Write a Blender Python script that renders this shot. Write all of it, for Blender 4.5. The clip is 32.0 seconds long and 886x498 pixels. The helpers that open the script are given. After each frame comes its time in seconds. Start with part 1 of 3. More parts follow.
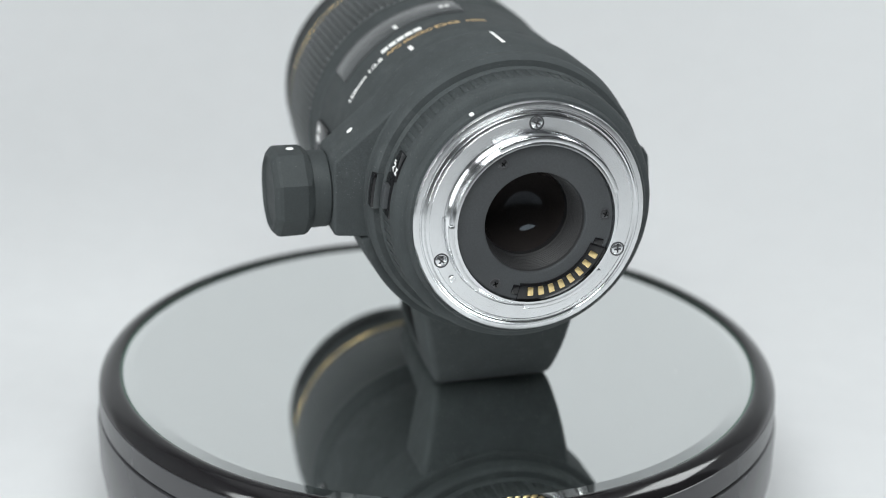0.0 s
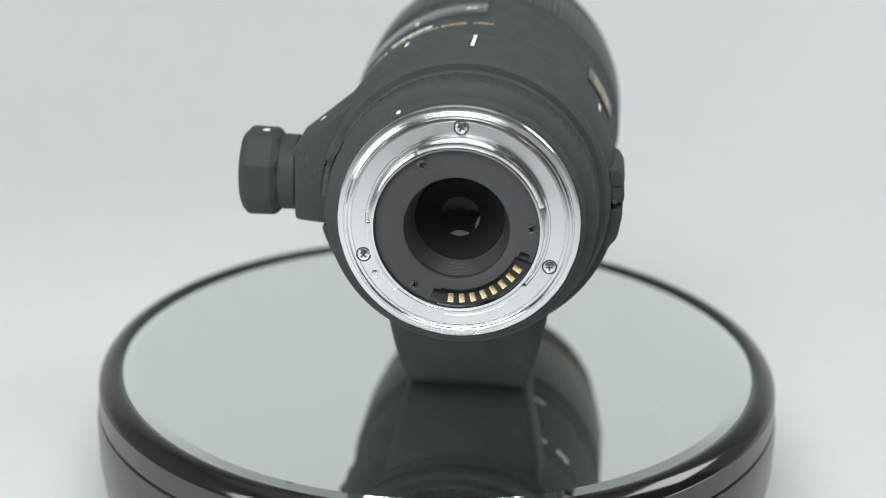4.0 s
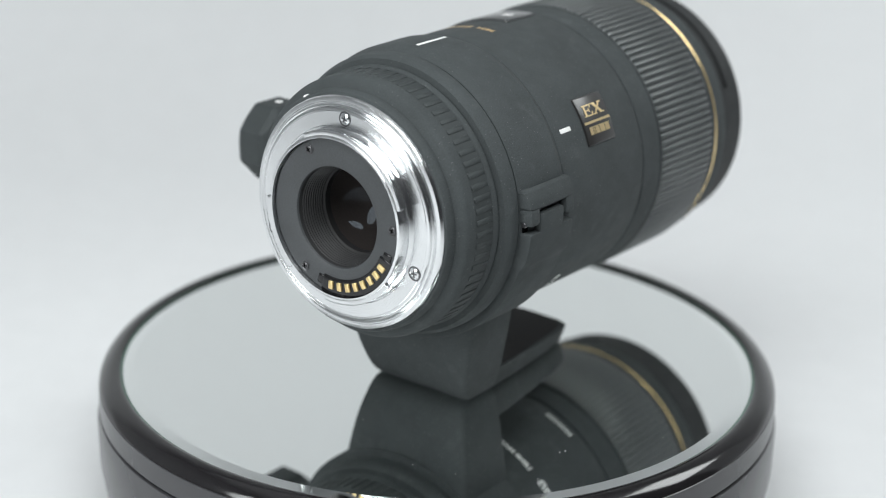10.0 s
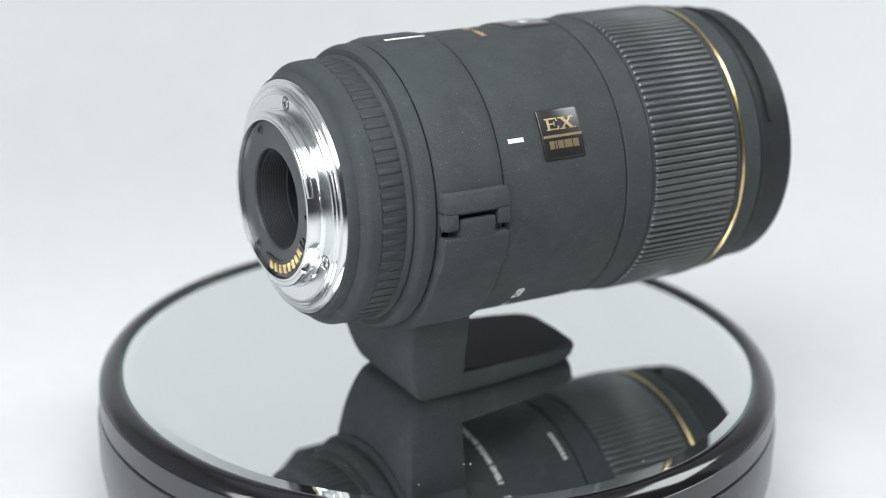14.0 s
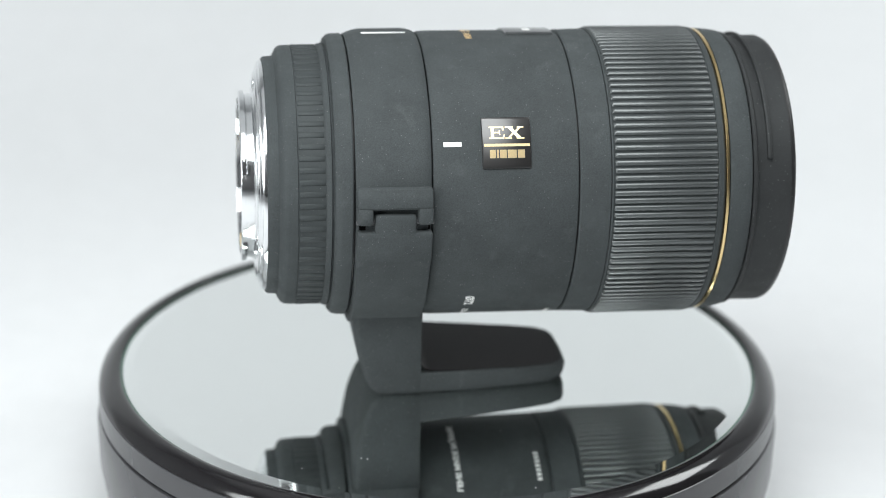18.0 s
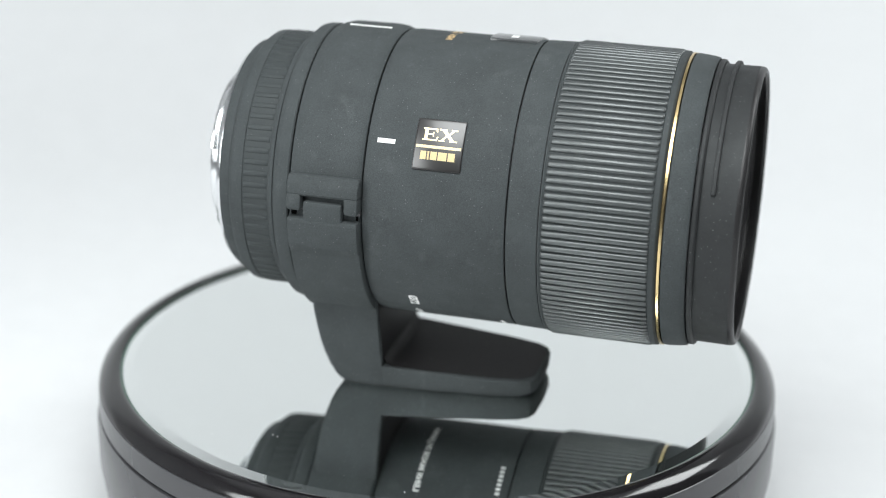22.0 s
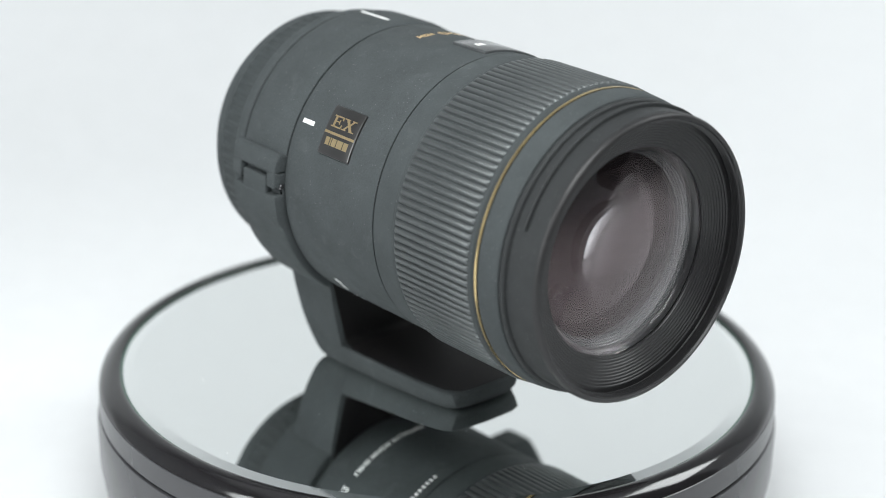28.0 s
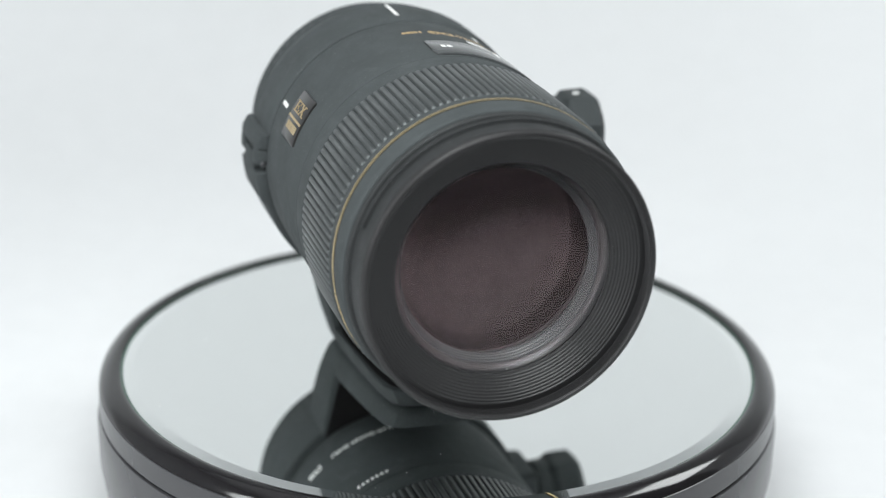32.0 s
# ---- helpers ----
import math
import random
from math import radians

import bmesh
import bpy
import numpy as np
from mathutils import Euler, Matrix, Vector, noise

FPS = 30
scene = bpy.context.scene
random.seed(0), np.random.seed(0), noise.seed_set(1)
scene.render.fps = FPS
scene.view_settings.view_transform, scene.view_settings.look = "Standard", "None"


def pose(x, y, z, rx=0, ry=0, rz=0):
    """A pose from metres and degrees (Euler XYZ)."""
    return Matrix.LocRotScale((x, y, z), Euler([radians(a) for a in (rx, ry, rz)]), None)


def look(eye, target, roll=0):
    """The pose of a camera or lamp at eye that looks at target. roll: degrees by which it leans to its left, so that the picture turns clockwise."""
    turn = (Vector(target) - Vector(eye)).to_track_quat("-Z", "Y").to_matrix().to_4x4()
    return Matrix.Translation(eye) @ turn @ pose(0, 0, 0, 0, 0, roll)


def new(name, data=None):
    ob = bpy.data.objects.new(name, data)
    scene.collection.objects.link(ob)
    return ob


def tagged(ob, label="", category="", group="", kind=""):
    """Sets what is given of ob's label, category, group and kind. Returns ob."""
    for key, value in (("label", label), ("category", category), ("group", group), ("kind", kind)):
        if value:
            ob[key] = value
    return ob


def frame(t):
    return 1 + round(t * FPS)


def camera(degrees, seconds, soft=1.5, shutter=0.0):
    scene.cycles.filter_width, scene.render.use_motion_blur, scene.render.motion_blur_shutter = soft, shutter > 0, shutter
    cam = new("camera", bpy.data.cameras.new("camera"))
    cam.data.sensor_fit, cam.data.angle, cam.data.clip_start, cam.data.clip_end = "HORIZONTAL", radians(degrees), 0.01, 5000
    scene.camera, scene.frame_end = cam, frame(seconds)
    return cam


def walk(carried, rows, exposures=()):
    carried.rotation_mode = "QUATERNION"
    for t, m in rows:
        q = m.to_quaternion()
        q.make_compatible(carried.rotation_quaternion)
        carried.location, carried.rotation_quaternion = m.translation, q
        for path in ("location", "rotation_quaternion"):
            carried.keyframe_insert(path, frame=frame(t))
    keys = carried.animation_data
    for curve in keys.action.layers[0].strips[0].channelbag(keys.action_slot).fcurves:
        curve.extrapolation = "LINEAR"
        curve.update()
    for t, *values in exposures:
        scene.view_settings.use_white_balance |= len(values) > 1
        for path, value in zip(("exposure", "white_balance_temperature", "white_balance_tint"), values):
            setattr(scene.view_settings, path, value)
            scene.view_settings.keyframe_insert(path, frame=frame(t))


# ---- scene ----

SECONDS = 32.0
MM = 0.001

# ---------------------------------------------------------------- camera
cam = camera(27.273, SECONDS, soft=1.0)
EYE = Vector((0.0, -0.4860, 0.21790))
AIM = EYE + Vector((0.001826, 0.934192, -0.356766))
cam.data.dof.use_dof, cam.data.dof.focus_distance, cam.data.dof.aperture_fstop = True, 0.466, 8.0
walk(cam, [(0.0, look(EYE, AIM, 1.075)), (SECONDS, look(EYE, AIM, 1.075))],
     exposures=[(0.0, -0.2), (6.0, -0.27), (9.0, -0.22), (13.0, 0.0), (19.0, 0.08), (25.0, 0.16), (29.0, 0.17), (SECONDS, 0.08)])

# ---------------------------------------------------------------- light
world = bpy.data.worlds.new("world")
world.use_nodes = True
world.node_tree.nodes["Background"].inputs["Color"].default_value = (0.9, 0.95, 1.0, 1)
world.node_tree.nodes["Background"].inputs["Strength"].default_value = 0.05
scene.world = world


def soft_box(name, eye, target, wide, high, watts, colour=(1, 1, 1)):
    lamp = bpy.data.lights.new(name, "AREA")
    lamp.shape, lamp.size, lamp.size_y, lamp.energy, lamp.color = "ELLIPSE" if "softbox" in name else "RECTANGLE", wide, high, watts, colour
    ob = new(name, lamp)
    ob.matrix_world = look(eye, target)
    return ob


COOL = (0.964, 1.0, 1.004)
# unseen fill from above, added to brighten the paper and floor
soft_box("top_fill", (-0.20, 0.10, 1.40), (-0.20, 0.101, 0.0), 1.4, 1.0, 1.28, COOL)
# unseen fill, added to brighten the floor right of the turntable
soft_box("floor_fill_right", (0.60, 0.10, 0.55), (0.30, 0.04, -0.05), 0.3, 0.3, 2.3, COOL)
soft_box("backdrop_left", (-0.62, 0.22, 0.36), (-0.50, 0.70, 0.28), 0.5, 0.5, 1.3, COOL)
soft_box("backdrop_right", (0.62, 0.20, 0.24), (0.46, 0.70, 0.08), 0.5, 0.4, 0.75, COOL)
soft_box("softbox_overhead", (-0.03, -0.27, 0.44), (0.0, -0.02, 0.06), 0.42, 0.30, 2.6, COOL)
soft_box("softbox_left", (-0.42, -0.33, 0.22), (-0.01, 0.0, 0.05), 0.22, 0.36, 1.4, COOL)


# ---------------------------------------------------------------- materials
def material(name, colour, rough=0.5, metal=0.0, grain=0.0, grain_size=0.0004, relief=0.0, dust=0.0, blotch=0.0,
             coat=0.0, spec=0.5, rough_vary=0.0, scuff=0.0):
    """Principled surface with large blotches, fine grain, specks of dust and a fine bump, sized in metres."""
    m = bpy.data.materials.new(name)
    m.use_nodes = True
    nt = m.node_tree
    n, l = nt.nodes, nt.links
    b = n["Principled BSDF"]
    b.inputs["Roughness"].default_value = rough
    b.inputs["Metallic"].default_value = metal
    b.inputs["Specular IOR Level"].default_value = spec
    b.inputs["Coat Weight"].default_value = coat
    rgb = n.new("ShaderNodeRGB")
    rgb.outputs[0].default_value = (*colour, 1)
    out = rgb.outputs[0]
    co = n.new("ShaderNodeTexCoord").outputs["Object"]

    def tex(size, detail=3.0):
        t = n.new("ShaderNodeTexNoise")
        t.inputs["Scale"].default_value = 1.0 / size
        t.inputs["Detail"].default_value = detail
        l.new(co, t.inputs["Vector"])
        return t.outputs["Fac"]

    def scaled(fac, lo, hi):
        r = n.new("ShaderNodeMapRange")
        r.inputs["From Min"].default_value, r.inputs["From Max"].default_value = 0.3, 0.7
        r.inputs["To Min"].default_value, r.inputs["To Max"].default_value = lo, hi
        l.new(fac, r.inputs["Value"])
        return r.outputs[0]

    def times(colour_out, fac):
        v = n.new("ShaderNodeVectorMath")
        v.operation = "SCALE"
        l.new(colour_out, v.inputs[0])
        l.new(fac, v.inputs["Scale"])
        return v.outputs[0]

    if blotch:
        out = times(out, scaled(tex(0.012), 1 - blotch, 1 + blotch))
    if grain:
        out = times(out, scaled(tex(grain_size, 2.0), 1 - grain, 1 + grain))
    if dust:
        v = n.new("ShaderNodeTexVoronoi")
        v.inputs["Scale"].default_value = 2000.0
        l.new(co, v.inputs["Vector"])
        speck = n.new("ShaderNodeMath")
        speck.operation = "LESS_THAN"
        l.new(v.outputs["Distance"], speck.inputs[0])
        pick = n.new("ShaderNodeMapRange")
        pick.inputs["From Min"].default_value, pick.inputs["From Max"].default_value = 0.80, 1.0
        pick.inputs["To Min"].default_value, pick.inputs["To Max"].default_value = 0.0, 0.24
        sep = n.new("ShaderNodeSeparateColor")
        l.new(v.outputs["Color"], sep.inputs[0])
        l.new(sep.outputs[0], pick.inputs["Value"])
        l.new(pick.outputs[0], speck.inputs[1])
        mix = n.new("ShaderNodeMix")
        mix.data_type = "RGBA"
        amount = n.new("ShaderNodeMath")
        amount.operation = "MULTIPLY"
        amount.inputs[1].default_value = dust
        l.new(speck.outputs[0], amount.inputs[0])
        l.new(amount.outputs[0], mix.inputs["Factor"])
        l.new(out, mix.inputs["A"])
        mix.inputs["B"].default_value = (0.36, 0.36, 0.36, 1)
        out = mix.outputs["Result"]
    if scuff:                          # pale rubbed patches, broken up by the grain
        where = scaled(tex(0.0075, 2.0), -4.5, 0.9)
        fine = scaled(tex(0.0005, 4.0), 0.0, 1.0)
        worn = n.new("ShaderNodeMath")
        worn.operation, worn.use_clamp = "MULTIPLY", True
        l.new(where, worn.inputs[0])
        l.new(fine, worn.inputs[1])
        part_way = n.new("ShaderNodeMath")
        part_way.operation = "MULTIPLY"
        part_way.inputs[1].default_value = scuff
        l.new(worn.outputs[0], part_way.inputs[0])
        mix = n.new("ShaderNodeMix")
        mix.data_type = "RGBA"
        l.new(part_way.outputs[0], mix.inputs["Factor"])
        l.new(out, mix.inputs["A"])
        mix.inputs["B"].default_value = (0.12, 0.13, 0.13, 1)
        out = mix.outputs["Result"]
    l.new(out, b.inputs["Base Color"])
    if rough_vary:
        l.new(scaled(tex(0.004), rough - rough_vary, rough + rough_vary), b.inputs["Roughness"])
    if relief:
        bump = n.new("ShaderNodeBump")
        bump.inputs["Strength"].default_value = 0.5
        bump.inputs["Distance"].default_value = relief
        l.new(tex(grain_size, 2.0), bump.inputs["Height"])
        l.new(bump.outputs[0], b.inputs["Normal"])
    return m


def glass(name, colour=(1, 1, 1), ior=1.5, coating=(1, 1, 1), rough=0.0):
    m = bpy.data.materials.new(name)
    m.use_nodes = True
    b = m.node_tree.nodes["Principled BSDF"]
    b.inputs["Base Color"].default_value = (*colour, 1)
    b.inputs["Transmission Weight"].default_value = 1.0
    b.inputs["Roughness"].default_value = rough
    b.inputs["Specular Tint"].default_value = (*coating, 1)
    b.inputs["IOR"].default_value = ior
    return m


CRINKLE = material("crinkle_black_paint", (0.048, 0.0545, 0.0565), 0.78, spec=0.32, grain=0.19, grain_size=0.00030, relief=0.00009, dust=0.36, blotch=0.10, rough_vary=0.06, scuff=0.28)
RIDGE = material("smooth_black_rubber", (0.031, 0.0345, 0.0355), 0.42, grain=0.10, dust=0.2, blotch=0.06, rough_vary=0.04, spec=1.0)
RIDGE.node_tree.nodes["Principled BSDF"].inputs["IOR"].default_value = 1.6
RUBBER = material("black_rubber", (0.036, 0.0415, 0.043), 0.66, spec=0.4, grain=0.12, relief=0.00002, dust=0.3, blotch=0.08, rough_vary=0.05)
BAYONET = material("smooth_black_plastic", (0.020, 0.021, 0.022), 0.62, grain=0.14, relief=0.00001, dust=0.4, blotch=0.10, rough_vary=0.06, spec=0.4)
SATIN = material("satin_black_paint", (0.017, 0.0167, 0.0175), 0.42, spec=0.40, grain=0.1, relief=0.00001, dust=0.2, blotch=0.08)
BLACK_SHEET = material("matt_black_sheet", (0.013, 0.0122, 0.0125), 0.55, spec=0.16, grain=0.1, dust=0.2, blotch=0.08)
# bore wall coloured darker than the plate, as little light gets in
BORE = material("shade_darkened_plastic", (0.026, 0.026, 0.027), 0.5, spec=0.3, grain=0.1, blotch=0.1)
# near-black that paints the shade of the hinge gap and plate screw slots
DEEP = material("matt_black_shade", (0.004, 0.004, 0.004), 0.8, spec=0.0, grain=0.1, blotch=0.1)
GLOSSY = material("gloss_black_plastic", (0.010, 0.010, 0.011), 0.10, grain=0.05)
BADGE = material("black_enamel", (0.016, 0.015, 0.015), 0.30, grain=0.05, spec=0.9)
SMOKE = material("smoky_clear_plastic", (0.060, 0.064, 0.066), 0.12, grain=0.1, blotch=0.2)
PLATE = material("dark_grey_plastic", (0.050, 0.054, 0.058), 0.5, grain=0.12, relief=0.00001, blotch=0.06)
CHROME = material("turned_chrome", (0.76, 0.77, 0.78), 0.18, 1.0, grain=0.03, blotch=0.03, rough_vary=0.03)
_n = CHROME.node_tree.nodes
_b = _n["Principled BSDF"]
_b.inputs["Anisotropic"].default_value = 0.85
_b.inputs["Anisotropic Rotation"].default_value = 0.25
_t = _n.new("ShaderNodeTangent")
_t.direction_type, _t.axis = "RADIAL", "X"
CHROME.node_tree.links.new(_t.outputs[0], _b.inputs["Tangent"])
STEEL = material("dark_steel_and_shade", (0.10, 0.10, 0.105), 0.35, 0.8, grain=0.1)
SEAT = material("glossy_black_paint", (0.022, 0.023, 0.024), 0.3, spec=0.9, grain=0.05)
ALLOY = material("grey_anodised_ring", (0.055, 0.062, 0.064), 0.2, 0.1, grain=0.05, spec=0.5)
GOLD = material("polished_gold", (0.76, 0.58, 0.30), 0.26, 1.0, grain=0.05)
EMBLEM = material("raised_gold_emblem", (0.72, 0.57, 0.33), 0.36, 1.0, grain=0.05)
GOLD_PAINT = material("gold_lettering", (0.60, 0.41, 0.19), 0.4, 0.4, grain=0.05)
CONTACT = material("gold_contact", (0.93, 0.72, 0.36), 0.3, 0.9, grain=0.08)
WHITE = material("white_paint", (0.85, 0.85, 0.84), 0.45, grain=0.04)
PAPER = material("white_paper_sweep", (0.78, 0.79, 0.80), 0.9, grain=0.02, blotch=0.012, spec=0.2)
DARK_WALL = material("grey_studio_wall", (0.17, 0.17, 0.175), 0.9, blotch=0.1)
for _m in (CRINKLE, RIDGE, RUBBER, BAYONET):        # the blacks lean to a cold green
    _m.node_tree.nodes["Principled BSDF"].inputs["Specular Tint"].default_value = (0.95, 1.0, 1.0, 1)
RING = material("black_lacquer", (0.010, 0.009, 0.010), 0.12, spec=0.7, grain=0.03)
SKIRT = material("grey_black_plastic", (0.050, 0.050, 0.054), 0.26, grain=0.03, blotch=0.02)
SILVER = material("silvered_mirror", (0.925, 0.95, 0.94), 0.0, 1.0)
EDGE_GLASS = material("green_glass_edge", (0.10, 0.155, 0.13), 0.2, grain=0.1)
FRONT_GLASS = glass("coated_front_glass", (0.91, 0.89, 0.90), 1.7, (0.28, 0.20, 0.21), 0.0)
# opaque stand-ins: the dark depth behind the glass is put into the colour
INNER_GLASS = material("dark_inner_glass", (0.005, 0.004, 0.004), 0.11, spec=0.33, grain=0.1)
REAR_GLASS = material("dark_rear_glass", (0.030, 0.026, 0.025), 0.05, spec=0.8, grain=0.1)
for _m, _c in ((INNER_GLASS, (1.0, 0.78, 0.78, 1)), (REAR_GLASS, (0.14, 0.165, 0.19, 1))):        # their coatings
    _m.node_tree.nodes["Principled BSDF"].inputs["Specular Tint"].default_value = _c


# ---------------------------------------------------------------- mesh helpers
def finish(bm, m=None, smooth=35):
    """A mesh out of a bmesh drawn in millimetres, in its thing's space."""
    if m is not None:
        bm.transform(m)
    bmesh.ops.recalc_face_normals(bm, faces=bm.faces)
    bm.transform(Matrix.Scale(MM, 4))
    me = bpy.data.meshes.new("mesh")
    bm.to_mesh(me)
    bm.free()
    if smooth:
        for p in me.polygons:
            p.use_smooth = True
        me.set_sharp_from_angle(angle=radians(smooth))
    return me


def part(name, bm, mat, parent, label="", m=None, smooth=35):
    ob = new(name, finish(bm, m, smooth) if isinstance(bm, bmesh.types.BMesh) else bm)
    if not ob.data.materials:
        ob.data.materials.append(mat)
    ob.parent = parent
    if label:
        ob["label"] = label
    return ob


def thing(name, label, category, group="", kind=""):
    return tagged(new(name), label, category, group, kind)


def lathe(profile, seg=128, bm=None, closed=True, axis="x"):
    """Turn (along, radius) points round the x or z axis."""
    bm = bm or bmesh.new()
    rows = []
    for a, r in profile:
        row = []
        for i in range(seg):
            w = 2 * math.pi * i / seg
            c, s = r * math.cos(w), r * math.sin(w)
            row.append(bm.verts.new((a, c, s) if axis == "x" else (c, s, a)))
        rows.append(row)
    n = len(rows)
    for k in range(n if closed else n - 1):
        p, q = rows[k], rows[(k + 1) % n]
        for i in range(seg):
            j = (i + 1) % seg
            bm.faces.new((p[i], p[j], q[j], q[i]))
    return bm


def disc(x, r, seg=64, bm=None):
    bm = bm or bmesh.new()
    bm.faces.new([bm.verts.new((x, r * math.cos(2 * math.pi * i / seg), r * math.sin(2 * math.pi * i / seg))) for i in range(seg)])
    return bm


def at_angle(a):
    """Unit (y, z) at a degrees round the lens: 0 on the badge side, 90 on top."""
    return -math.cos(radians(a)), math.sin(radians(a))


def arc_block(x0, x1, a0, a1, r0, r1, bevel=0.3, bm=None, step=2.0):
    """A curved block on the barrel; its outer radius may change with the angle."""
    out = bm or bmesh.new()
    b = bmesh.new()
    n = max(1, int(abs(a1 - a0) / step))
    rows = []
    for i in range(n + 1):
        y, z = at_angle(a0 + (a1 - a0) * i / n)
        top = r1(a0 + (a1 - a0) * i / n) if callable(r1) else r1
        rows.append([b.verts.new((x, r * y, r * z)) for x, r in ((x0, r0), (x1, r0), (x1, top), (x0, top))])
    for p, q in zip(rows, rows[1:]):
        for k in range(4):
            b.faces.new((p[k], p[(k + 1) % 4], q[(k + 1) % 4], q[k]))
    b.faces.new(rows[0])
    b.faces.new(rows[-1][::-1])
    bmesh.ops.recalc_face_normals(b, faces=b.faces)
    if bevel:
        edges = [e for e in b.edges if len(e.link_faces) == 2 and e.calc_face_angle(0) > 0.9]
        bmesh.ops.bevel(b, geom=edges, offset=bevel, segments=2, affect="EDGES", profile=0.5)
    me = bpy.data.meshes.new("tmp")
    b.to_mesh(me)
    b.free()
    out.from_mesh(me)
    bpy.data.meshes.remove(me)
    return out


def box(x0, x1, y0, y1, z0, z1, bevel=0.0, bm=None):
    out = bm or bmesh.new()
    b = bmesh.new()
    bmesh.ops.create_cube(b, size=1.0)
    b.transform(Matrix.Translation(((x0 + x1) / 2, (y0 + y1) / 2, (z0 + z1) / 2)) @ Matrix.Diagonal((x1 - x0, y1 - y0, z1 - z0, 1)))
    if bevel:
        bmesh.ops.bevel(b, geom=b.edges[:], offset=bevel, segments=2, affect="EDGES", profile=0.5)
    me = bpy.data.meshes.new("tmp")
    b.to_mesh(me)
    b.free()
    out.from_mesh(me)
    bpy.data.meshes.remove(me)
    return out


def prism(outline, x0, x1, bevel=0.5):
    """A (y, z) outline drawn out along x, with rounded edges."""
    bm = bmesh.new()
    p = [bm.verts.new((x0, y, z)) for y, z in outline]
    q = [bm.verts.new((x1, y, z)) for y, z in outline]
    n = len(outline)
    bm.faces.new(p)
    bm.faces.new(q[::-1])
    for i in range(n):
        bm.faces.new((p[i], p[(i + 1) % n], q[(i + 1) % n], q[i]))
    bmesh.ops.recalc_face_normals(bm, faces=bm.faces)
    if bevel:
        edges = [e for e in bm.edges if e.calc_face_angle(0) > 0.5]
        bmesh.ops.bevel(bm, geom=edges, offset=bevel, segments=3, affect="EDGES", profile=0.5)
    return bm


def loft(sections):
    """Closed rings of points, one over the other, capped."""
    bm = bmesh.new()
    rows = [[bm.verts.new(p) for p in s] for s in sections]
    n = len(rows[0])
    for p, q in zip(rows, rows[1:]):
        for i in range(n):
            bm.faces.new((p[i], p[(i + 1) % n], q[(i + 1) % n], q[i]))
    bm.faces.new(rows[0][::-1])
    bm.faces.new(rows[-1])
    return bm


def flat_text(words, height):
    """The outline of words as flat triangles: points and faces, the letters standing height high."""
    cu = bpy.data.curves.new("words", "FONT")
    cu.body = words
    cu.size = 1.0
    cu.resolution_u = 3
    cu.offset = 0.045
    ob = bpy.data.objects.new("words", cu)
    me = ob.to_mesh()
    pts = [(v.co.x, v.co.y) for v in me.vertices]
    faces = [tuple(p.vertices) for p in me.polygons]
    ob.to_mesh_clear()
    bpy.data.objects.remove(ob)
    bpy.data.curves.remove(cu)
    k = height / 0.69
    left = min(p[0] for p in pts)
    return [((x - left) * k, y * k) for x, y in pts], faces


def ring_text(words, x0, a0, a1, height, r, thick=0.06):
    """Words round the barrel from angle a0 down to a1, their heads towards the front."""
    pts, faces = flat_text(words, height)
    wide = max(p[0] for p in pts)
    bm = bmesh.new()
    vs = []
    for u, v in pts:
        y, z = at_angle(a0 + (a1 - a0) * u / wide)
        vs.append(bm.verts.new((x0 + v, (r + thick) * y, (r + thick) * z)))
    for f in faces:
        bm.faces.new([vs[i] for i in f])
    return bm


def ring_bars(x0, x1, a0, a1, count, r, gap=0.25, thick=0.06):
    """Plain bars in place of writing, round the barrel."""
    bm = bmesh.new()
    for i in range(count):
        s, e = a0 + (a1 - a0) * i / count, a0 + (a1 - a0) * (i + 1 - gap) / count
        arc_block(x0, x1, s, e, r - 0.1, r + thick, 0, bm)
    return bm


# ---------------------------------------------------------------- the studio
def sweep():
    """White paper: a floor that curves up into the wall behind."""
    bm = bmesh.new()
    line = [(-1.3, 0.0), (0.0, 0.0), (0.30, 0.0)]
    for i in range(1, 17):
        w = radians(90 * i / 16)
        line.append((0.30 + 0.40 * math.sin(w), 0.40 - 0.40 * math.cos(w)))
    line += [(0.70, 0.8), (0.70, 1.5)]
    under = [(-1.3, -0.002), (0.30, -0.002), *[(0.30 + 0.402 * math.sin(radians(w)), 0.40 - 0.402 * math.cos(radians(w))) for w in range(10, 91, 10)], (0.702, 1.5)]
    loop = line + under[::-1]
    ends = [[bm.verts.new((x, y, z - 0.045)) for y, z in loop] for x in (-1.2, 1.2)]
    for i in range(len(loop)):
        j = (i + 1) % len(loop)
        bm.faces.new((ends[0][i], ends[0][j], ends[1][j], ends[1][i]))
    bm.transform(Matrix.Scale(1000, 4))
    ob = new("backdrop", finish(bm))
    ob.data.materials.append(PAPER)
    return tagged(ob, "seamless white paper sweep curving up behind the turntable", "backdrop", kind="structure")


def slab(name, x0, x1, y0, y1, z0, z1, mat, label, category):
    ob = new(name, finish(box(x0 * 1000, x1 * 1000, y0 * 1000, y1 * 1000, z0 * 1000, z1 * 1000)))
    ob.data.materials.append(mat)
    return tagged(ob, label, category, kind="structure")


sweep()
# walls and ceiling out of view; their white or grey sets the bounce
slab("wall_left", -1.26, -1.202, -1.3, 0.75, -0.043, 1.46, PAPER, "plain white side screen of the photo booth", "wall")
slab("wall_right", 1.202, 1.26, 0.1, 0.75, -0.043, 1.46, PAPER, "plain white side screen of the photo booth", "wall")
# added grey stretch: keeps bounced light off the lens's right side
slab("wall_right_front", 1.202, 1.26, -1.3, 0.098, -0.043, 1.46, DARK_WALL, "unseen grey wall, added to cut bounce on the right", "wall")
